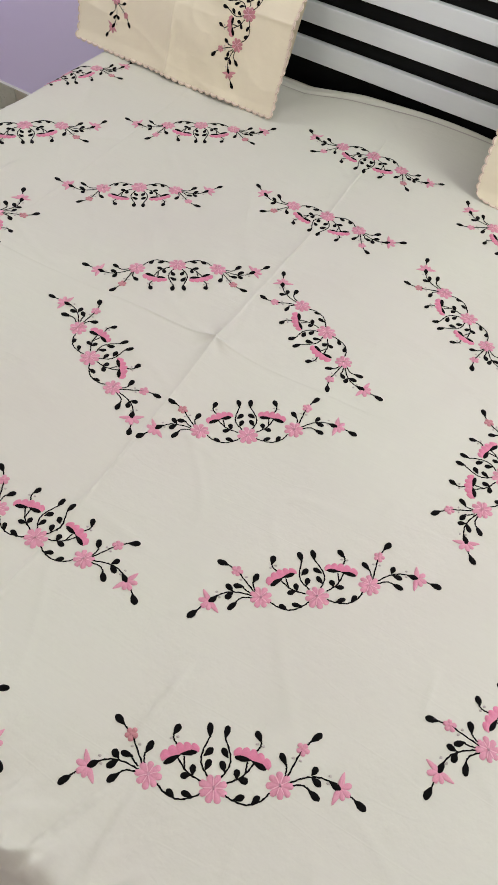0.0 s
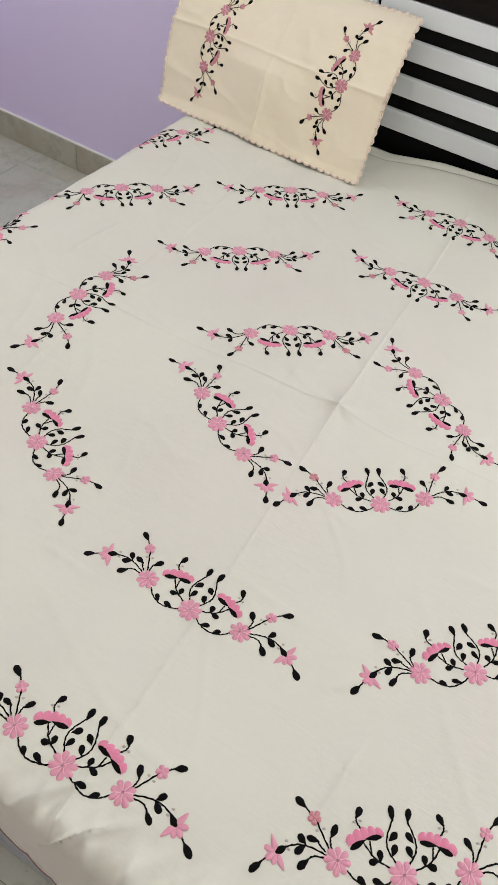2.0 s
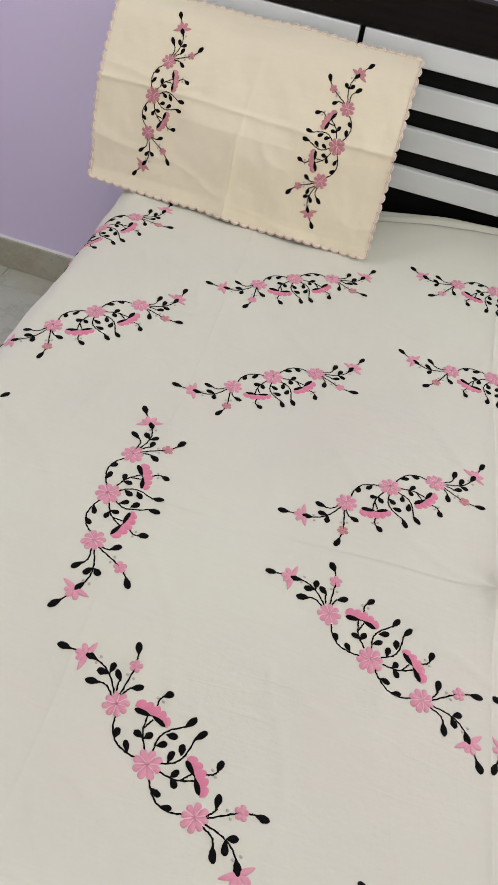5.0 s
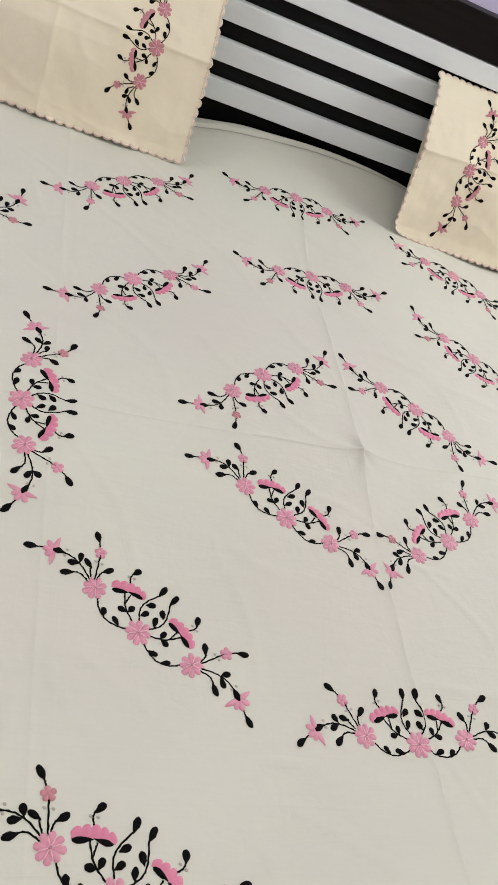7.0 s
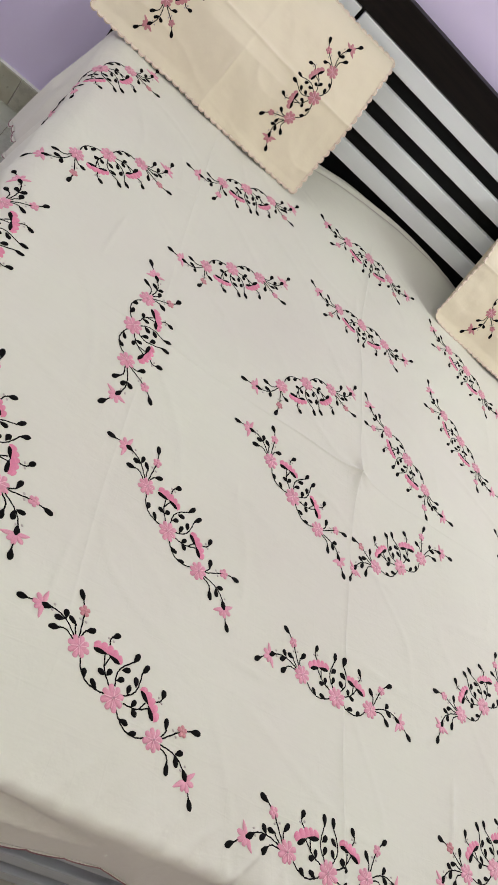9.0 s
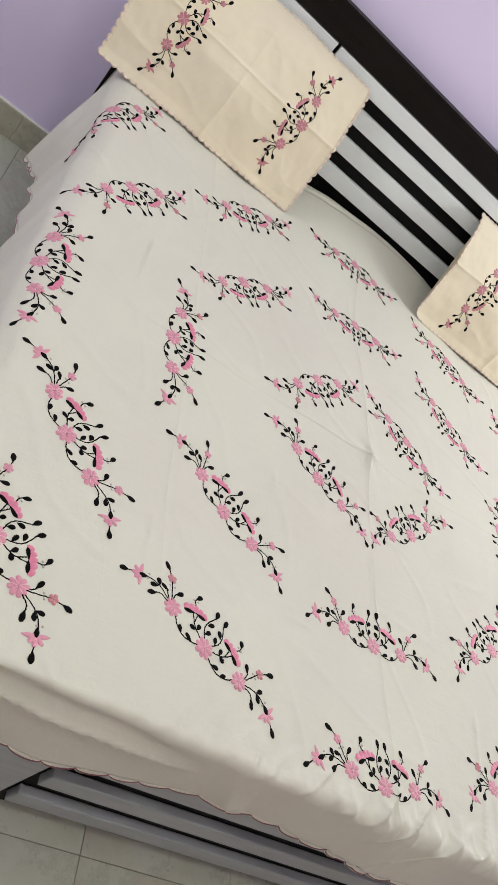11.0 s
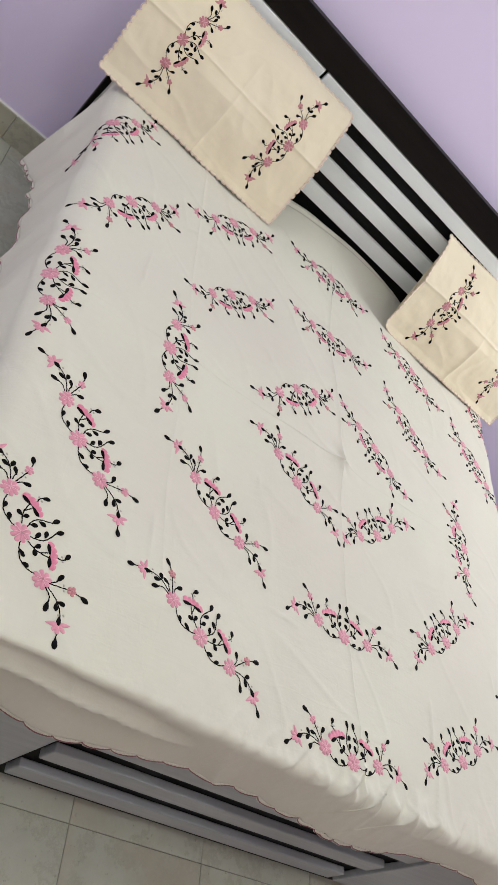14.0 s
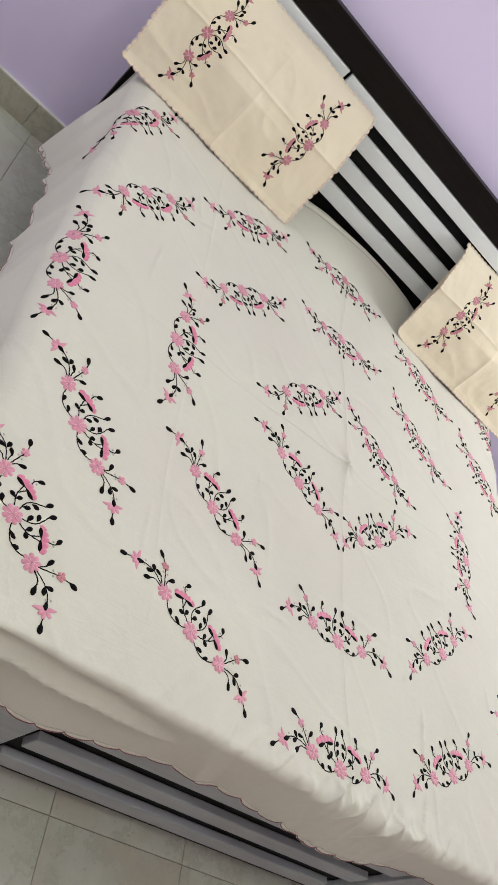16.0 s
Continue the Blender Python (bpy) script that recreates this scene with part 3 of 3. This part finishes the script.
def spray(fn, parent, scale, pink, rose, label, rng):
    """One embroidered spray; fn(u, v, h) lays it on its cloth."""
    def put(u, v, h):
        return fn(u * scale, v * scale, h)

    def ribbon(line):
        pts = curve_points(line)
        v, f = [], []
        for i, (x, y) in enumerate(pts):
            x0, y0 = pts[max(0, i - 1)]
            x1, y1 = pts[min(len(pts) - 1, i + 1)]
            d = Vector((x1 - x0, y1 - y0)).normalized()
            wob = 0.0004 * math.sin(i * 2.4)
            nx, ny, w = -d.y, d.x, 0.00112 * (1 + 0.22 * math.sin(i * 2.7 + 40 * x0))
            x, y = x + nx * wob, y + ny * wob
            v += [put(x + nx * w, y + ny * w, 0.0003), put(x, y, 0.0014), put(x - nx * w, y - ny * w, 0.0003)]
            if i:
                o = 3 * i
                f += [(o - 3, o, o + 1, o - 2), (o - 2, o + 1, o + 2, o - 1)]
        return v, f

    holder = mesh_ob("embroidered_spray", *ribbon(GARLAND), BLACK, parent, label, True)
    mesh_ob("stem", *ribbon(EXTRA_STEM), BLACK, holder, "", True)
    for side in (1, -1):
        for line in STEMS + ([GARLAND] if side < 0 else []):
            mesh_ob("stem", *ribbon([(x * side, y) for x, y in line]), BLACK, holder, "", True)
    leaves = [(Vector((a[0] * s, a[1])), Vector((b[0] * s, b[1])), w) for s in (1, -1) for a, b, w in LEAVES]
    leaves.append((Vector(EXTRA_LEAF[0]), Vector(EXTRA_LEAF[1]), EXTRA_LEAF[2]))
    for a, b, w in leaves:
        v, f = [], []
        turn = rng.uniform(-0.12, 0.12)
        d = b - a
        b = a + Vector((d.x * math.cos(turn) - d.y * math.sin(turn), d.x * math.sin(turn) + d.y * math.cos(turn))) * rng.uniform(0.94, 1.05)
        rough = [(x + rng.uniform(-0.0004, 0.0004), y + rng.uniform(-0.0004, 0.0004)) for x, y in drop_outline(a, b, w * rng.uniform(1.16, 1.32))]
        puff(put, rough, 0.0016, v, f)
        mesh_ob("leaf", v, f, BLACK, holder, "", True)
    for c, r, count in (((0, 0), 0.0195, 8), ((0.0842, 0.0100), 0.0178, 8), ((-0.0842, 0.0100), 0.0178, 8)):
        v, f = [], []
        spin = rng.uniform(0, 1)
        lobed(put, c, r, count, spin, rng, v, f)
        daisy = mesh_ob("daisy", v, f + seams(put, c, r, count, spin, v), pink, holder, "pink satin-stitched daisy", True)
        pale_from(daisy, len(f))
    for s in (1, -1):
        v, f = [], []
        lobed(put, (0.1132 * s, 0.0580), 0.0096, 5, 0.3, rng, v, f)
        mesh_ob("small_flower", v, f, FADED if rng.random() < 0.35 else pink, holder, "", True)
        v, f = [], []
        cols = 31
        for k in range(5):
            for i in range(cols):
                f = i / (cols - 1)
                bx, by = 0.0225 + 0.0465 * f, 0.0435 - 0.0155 * f + 0.0035 * math.sin(math.pi * f)
                lobe = abs(math.sin(5 * math.pi * f)) ** 0.6
                reach = (0.0108 + 0.0042 * lobe) * (0.55 + 0.45 * math.sin(math.pi * f) ** 0.5)
                g = k / 4
                dome = (0.0003, 0.0016, 0.0022, 0.0019, 0.0003)[k] * (0.55 + 0.45 * lobe)
                v.append(put((bx + 0.30 * reach * g + 0.004 * (f - 0.5) * g) * s, by + 0.95 * reach * g, dome))
        f = [(r * cols + i, r * cols + i + 1, (r + 1) * cols + i + 1, (r + 1) * cols + i) for r in range(4) for i in range(cols - 1)]
        mesh_ob("fan_blossom", v, f, rose, holder, "deep pink fan blossom", True)
        v, f = [], []
        for ang, length, w, tip in ((1.27, 0.0225, 0.0100, True), (0.36, 0.0170, 0.0108, False), (-0.55, 0.0165, 0.0108, False), (-2.05, 0.0235, 0.0100, True), (-1.30, 0.0150, 0.0098, False)):
            puff(put, petal_outline((0.1615 * s, 0.0130), ang if s > 0 else math.pi - ang, 0.0006, length, w, 5, tip), 0.0017, v, f)
        mesh_ob("star_flower", v, f, pink, holder, "", True)
        for x, y in KNOTS:
            v, f = [], []
            puff(put, petal_outline((x * s, y), 0, -0.0024, 0.0024, 0.0048, 4), 0.0014, v, f)
            mesh_ob("knot", v, f, GREY, holder, "", True)
    return holder


# the middle daisy of each spray on the flat sheet, and the lean of its chord
SPRAYS = [
    (-0.179, 0.150, 33.2), (0.169, 0.150, -35), (-0.174, -0.164, -32.2), (0.159, -0.158, 33),
    (0.001, 0.522, -0.6), (-0.017, -0.521, -1.4), (-0.607, -0.011, 90.3), (0.583, -0.013, 90), (-0.419, 0.367, 32.6), (0.400, 0.370, -40), (-0.424, -0.377, -38.2), (0.403, -0.388, 37.5),
    (-0.002, 0.801, -5), (-0.033, -0.808, 0.6), (-0.438, 0.680, 29.5), (0.432, 0.667, -27), (-0.464, -0.692, -27.8), (0.404, -0.699, 25),
    (-0.783, 0.404, 43.2), (0.764, 0.428, -50), (-0.777, -0.392, -55), (0.757, -0.413, 53.5), (-0.922, -0.002, 90), (0.905, -0.020, 90),
    (-0.884, 0.702, 50), (0.862, 0.690, -54), (-0.845, -0.642, -58), (0.832, -0.635, 56)]
rng = random.Random(5)
for x, y, ang in SPRAYS:
    ca, sa = math.cos(radians(ang)), math.sin(radians(ang))
    if -sa * x + ca * y > 0:  # the tendrils point to the sheet's middle
        ca, sa = -ca, -sa
    spray(lambda u, v, h, x=x, y=y, ca=ca, sa=sa: lift(x + ca * u - sa * v, y + sa * u + ca * v, h), sheet, 1.05 if x < -0.55 and abs(y) < 0.5 else 1.0, PINK, ROSE, "pink flower spray with black leaves and tendrils", rng)

# ---- pillows ----


def pillow(corners, seed, label):
    bl, br, tl, tr = [Vector(c) for c in corners]
    w, hgt = (br - bl).length, (tl - bl).length
    nrm = (br - bl).cross(tl - bl).normalized()
    ob = thing("pillow", label, "pillow", "pillows against the headboard")
    rim = 0.030

    def plan(u, v):
        """The flat outline: slightly wavy edges and soft corners."""
        a, b = 2 * u - 1, 2 * v - 1
        k = 1 - (0.032 if seed == 11 and a < 0 and b < 0 else 0.006) * min(1.2, a * a * b * b) ** 5
        a += 0.012 * abs(a) ** 3 * noise.noise(Vector((b * 2.2, math.copysign(2, a), seed + 40)))
        b += 0.020 * abs(b) ** 3 * noise.noise(Vector((a * 2.4, math.copysign(3, b), seed + 41)))
        u, v = (a * k + 1) / 2, (b * k + 1) / 2
        return bl.lerp(br, u).lerp(tl.lerp(tr, u), v)

    def front(x, y, h):
        """x, y in metres from the lower corner of the cover."""
        u, v = x / w, y / hgt
        o = plan(u, v)
        iu = max(0.0, min(1.0, (x - rim) / (w - 2 * rim)))
        iv = max(0.0, min(1.0, (y - rim) / (hgt - 2 * rim)))
        swell = 0.012 * (math.sin(math.pi * iu) ** 0.8) * (math.sin(math.pi * iv) ** 0.9)
        rum = 0.010 * noise.noise(Vector((x * 5, y * 5, seed))) + 0.0045 * noise.noise(Vector((x * 13 + y * 6, y * 13, seed + 3))) + 0.0025 * max(0.0, 1 - 6 * abs(noise.noise(Vector((x * 4 + y * 2.5, y * 5 - x * 2, seed + 21))))) ** 1.5 + 0.0012 * noise.noise(Vector((x * 40, y * 34, seed + 5)))
        mid = v - 0.53 - 0.01 * math.sin(6 * u)
        fold = 0.036 * max(0.0, 1 - 2.1 * abs(mid)) + crease(mid, 0.010, 0.005) + 0.020 * max(0.0, 1 - 2.4 * abs(u - 0.5 - 0.02 * v)) * max(0.0, min(1.0, (0.55 - v) * 8)) + crease(u - 0.5 - 0.02 * v, 0.008, 0.0065 * min(1, max(0.2, 4 * (0.6 - v))))
        wave = (1 - min(1, 8 * min(u, 1 - u, v, 1 - v))) * 0.006 * noise.noise(Vector((x * 9, y * 9, seed + 9)))
        bend = 0.030 * max(0.0, (v - 0.86) / 0.14) ** 2
        return o + nrm * (swell + rum + fold + wave + h - bend)

    def back(x, y, h):
        u, v = x / w, y / hgt
        o = plan(u, v)
        iu, iv = max(0.0, min(1.0, (x - rim) / (w - 2 * rim))), max(0.0, min(1.0, (y - rim) / (hgt - 2 * rim)))
        return o - nrm * (0.020 * (math.sin(math.pi * iu) ** 0.55) * (math.sin(math.pi * iv) ** 0.6) + 0.002 + h + 0.030 * max(0.0, (v - 0.86) / 0.14) ** 2)

    xs, ys = [w * i / 180 for i in range(181)], [hgt * i / 130 for i in range(131)]
    mesh_ob("cover_front", *grid(lambda x, y: front(x, y, 0), xs, ys), PILLOW, ob, smooth=True)
    bv, bf = grid(lambda x, y: back(x, y, 0), xs[::2], ys[::2])
    mesh_ob("cover_back", bv, [tuple(reversed(f)) for f in bf], PILLOW, ob, smooth=True)
    scallops(lambda x, y, h: front(min(max(x, -0.02), w + 0.02), min(max(y, -0.02), hgt + 0.02), h),
             [((0, 0, 0), (1, 0, 0), (0, -1, 0), w), ((0, hgt, 0), (1, 0, 0), (0, 1, 0), w), ((0, 0, 0), (0, 1, 0), (-1, 0, 0), hgt), ((w, 0, 0), (0, 1, 0), (1, 0, 0), hgt)], 0.0215, 0.0090, BORDER, TAN, ob, "peach scalloped border")
    r = random.Random(seed)
    for cx, lean, flip in ((0.130, -6, -1), (w - 0.119, -6, 1)):
        ca, sa = math.cos(radians(90 * flip + lean)), math.sin(radians(90 * flip + lean))
        spray(lambda u, v, h: front(cx + ca * u - sa * v, hgt * 0.50 + sa * u + ca * v, h), ob, 0.905, FADED, FADED, "pink flower spray with black leaves and tendrils", r)
    return ob


pillow(((-1.011, 0.835, 0.587), (-0.338, 0.795, 0.587), (-1.005, 1.015, 0.955), (-0.338, 0.985, 0.957)), 3, "butter yellow pillow with embroidered sprays, propped on the headboard")
pillow(((0.238, 0.790, 0.586), (0.905, 0.770, 0.586), (0.234, 0.990, 0.924), (0.905, 0.985, 0.935)), 11, "butter yellow pillow with embroidered sprays, leaning on the headboard")

# ---- things beside the bed ----
MAT = cloth("brown_mat_weave", (0.36, 0.29, 0.20), (0.20, 0.15, 0.10))
WOOD = laminate("dark_brown_wood", (0.030, 0.018, 0.013), (0.055, 0.034, 0.024), 0.5, (5, 70, 70))


def floor_mat():
    ob = thing("floor_mat", "worn beige-brown woven mat on the floor beside the bed", "mat")
    ob.location = (1.255, -0.75, 0)

    def top(u, v):
        edge = min(0.28 - abs(u), 0.60 - abs(v))
        return Vector((u, v, 0.0006 + 0.007 * min(1.0, edge / 0.012) + 0.0012 * noise.noise(Vector((u * 9, v * 9, 51)))))

    mesh_ob("weave", *grid(top, [-0.28 + 0.02 * i for i in range(29)], [-0.60 + 0.02 * i for i in range(61)]), MAT, ob, smooth=True)
    for x in (-0.274, 0.274):
        part("binding", box_bm((x - 0.008, -0.602, 0.0), (x + 0.008, 0.602, 0.0098), 0.003), WOOD, ob, "dark cloth binding")


def side_table():
    ob = thing("side_table", "low dark brown wooden table beside the bed", "table")
    ob.location = (1.33, 0.07, 0)
    part("tabletop", box_bm((-0.21, -0.20, 0.425), (0.21, 0.20, 0.450), 0.004), WOOD, ob)
    for x in (-0.185, 0.185):
        part("apron", box_bm((x - 0.008, -0.155, 0.36), (x + 0.008, 0.155, 0.425), 0.002), WOOD, ob)
        for y in (-0.175, 0.175):
            part("leg", box_bm((x - 0.02, y - 0.02, 0.0), (x + 0.02, y + 0.02, 0.425), 0.003), WOOD, ob)
    for y in (-0.175, 0.175):
        part("apron", box_bm((-0.165, y - 0.008, 0.36), (0.165, y + 0.008, 0.425), 0.002), WOOD, ob)


floor_mat()
side_table()

# ---- floor tiles and skirting ----


def tile_mesh(name, sx, sy, z0, z1, chamfer, mat):
    v, c = [], chamfer
    for z, k in ((z0, 0), (z1 - c, 0), (z1, c)):
        v += [(-sx / 2 + k, -sy / 2 + k, z), (sx / 2 - k, -sy / 2 + k, z), (sx / 2 - k, sy / 2 - k, z), (-sx / 2 + k, sy / 2 - k, z)]
    f = [(8, 9, 10, 11)]
    for r in (0, 4):
        f += [(r + i, r + (i + 1) % 4, r + 4 + (i + 1) % 4, r + 4 + i) for i in range(4)]
    me = bpy.data.meshes.new(name)
    me.from_pydata(v, [], f)
    me.materials.append(mat)
    return me


PITCH = 0.39
tm = tile_mesh("tile", PITCH - 0.0014, PITCH - 0.0014, -0.006, 0.0, 0.0008, TILE)
for i in range(-6, 7):
    for j in range(-9, 6):
        x, y = -0.075 + PITCH * i, -0.897 + PITCH * (j + 0.5)
        if LEFT < x - 0.05 and x + 0.05 < RIGHT and NEAR + 0.15 < y < WALL_Y:
            t = new("tile", tm)
            t.parent, t.location = floor, (x, y, rng.uniform(-0.0004, 0.0003))
cut = tile_mesh("tile", PITCH - 0.0014, 0.135, -0.006, 0.0, 0.0008, TILE)
for i in range(-6, 5):  # the cut row along the head wall
    t = new("tile", cut)
    t.parent, t.location = floor, (-0.075 + PITCH * i, 1.1215, rng.uniform(-0.0004, 0.0003))
skirting = tagged(part("skirting", box_bm((LEFT - 0.05, WALL_Y - 0.012, 0.0), (1.0, WALL_Y, 0.110), 0.001), CEIL), kind="structure")
skirting.matrix_world = LEAN
sm = tile_mesh("skirting_tile", 0.54 - 0.002, 0.107, 0.0, 0.006, 0.0015, SKIRT)
for i in range(-3, 7):
    x = -1.087 - 0.27 + 0.54 * i
    if LEFT < x < 0.8:
        t = new("skirting_tile", sm)
        t.parent = skirting
        t.matrix_basis = Matrix.Translation((x, WALL_Y - 0.012, 0.054)) @ pose(0, 0, 0, 90, 0, 0)
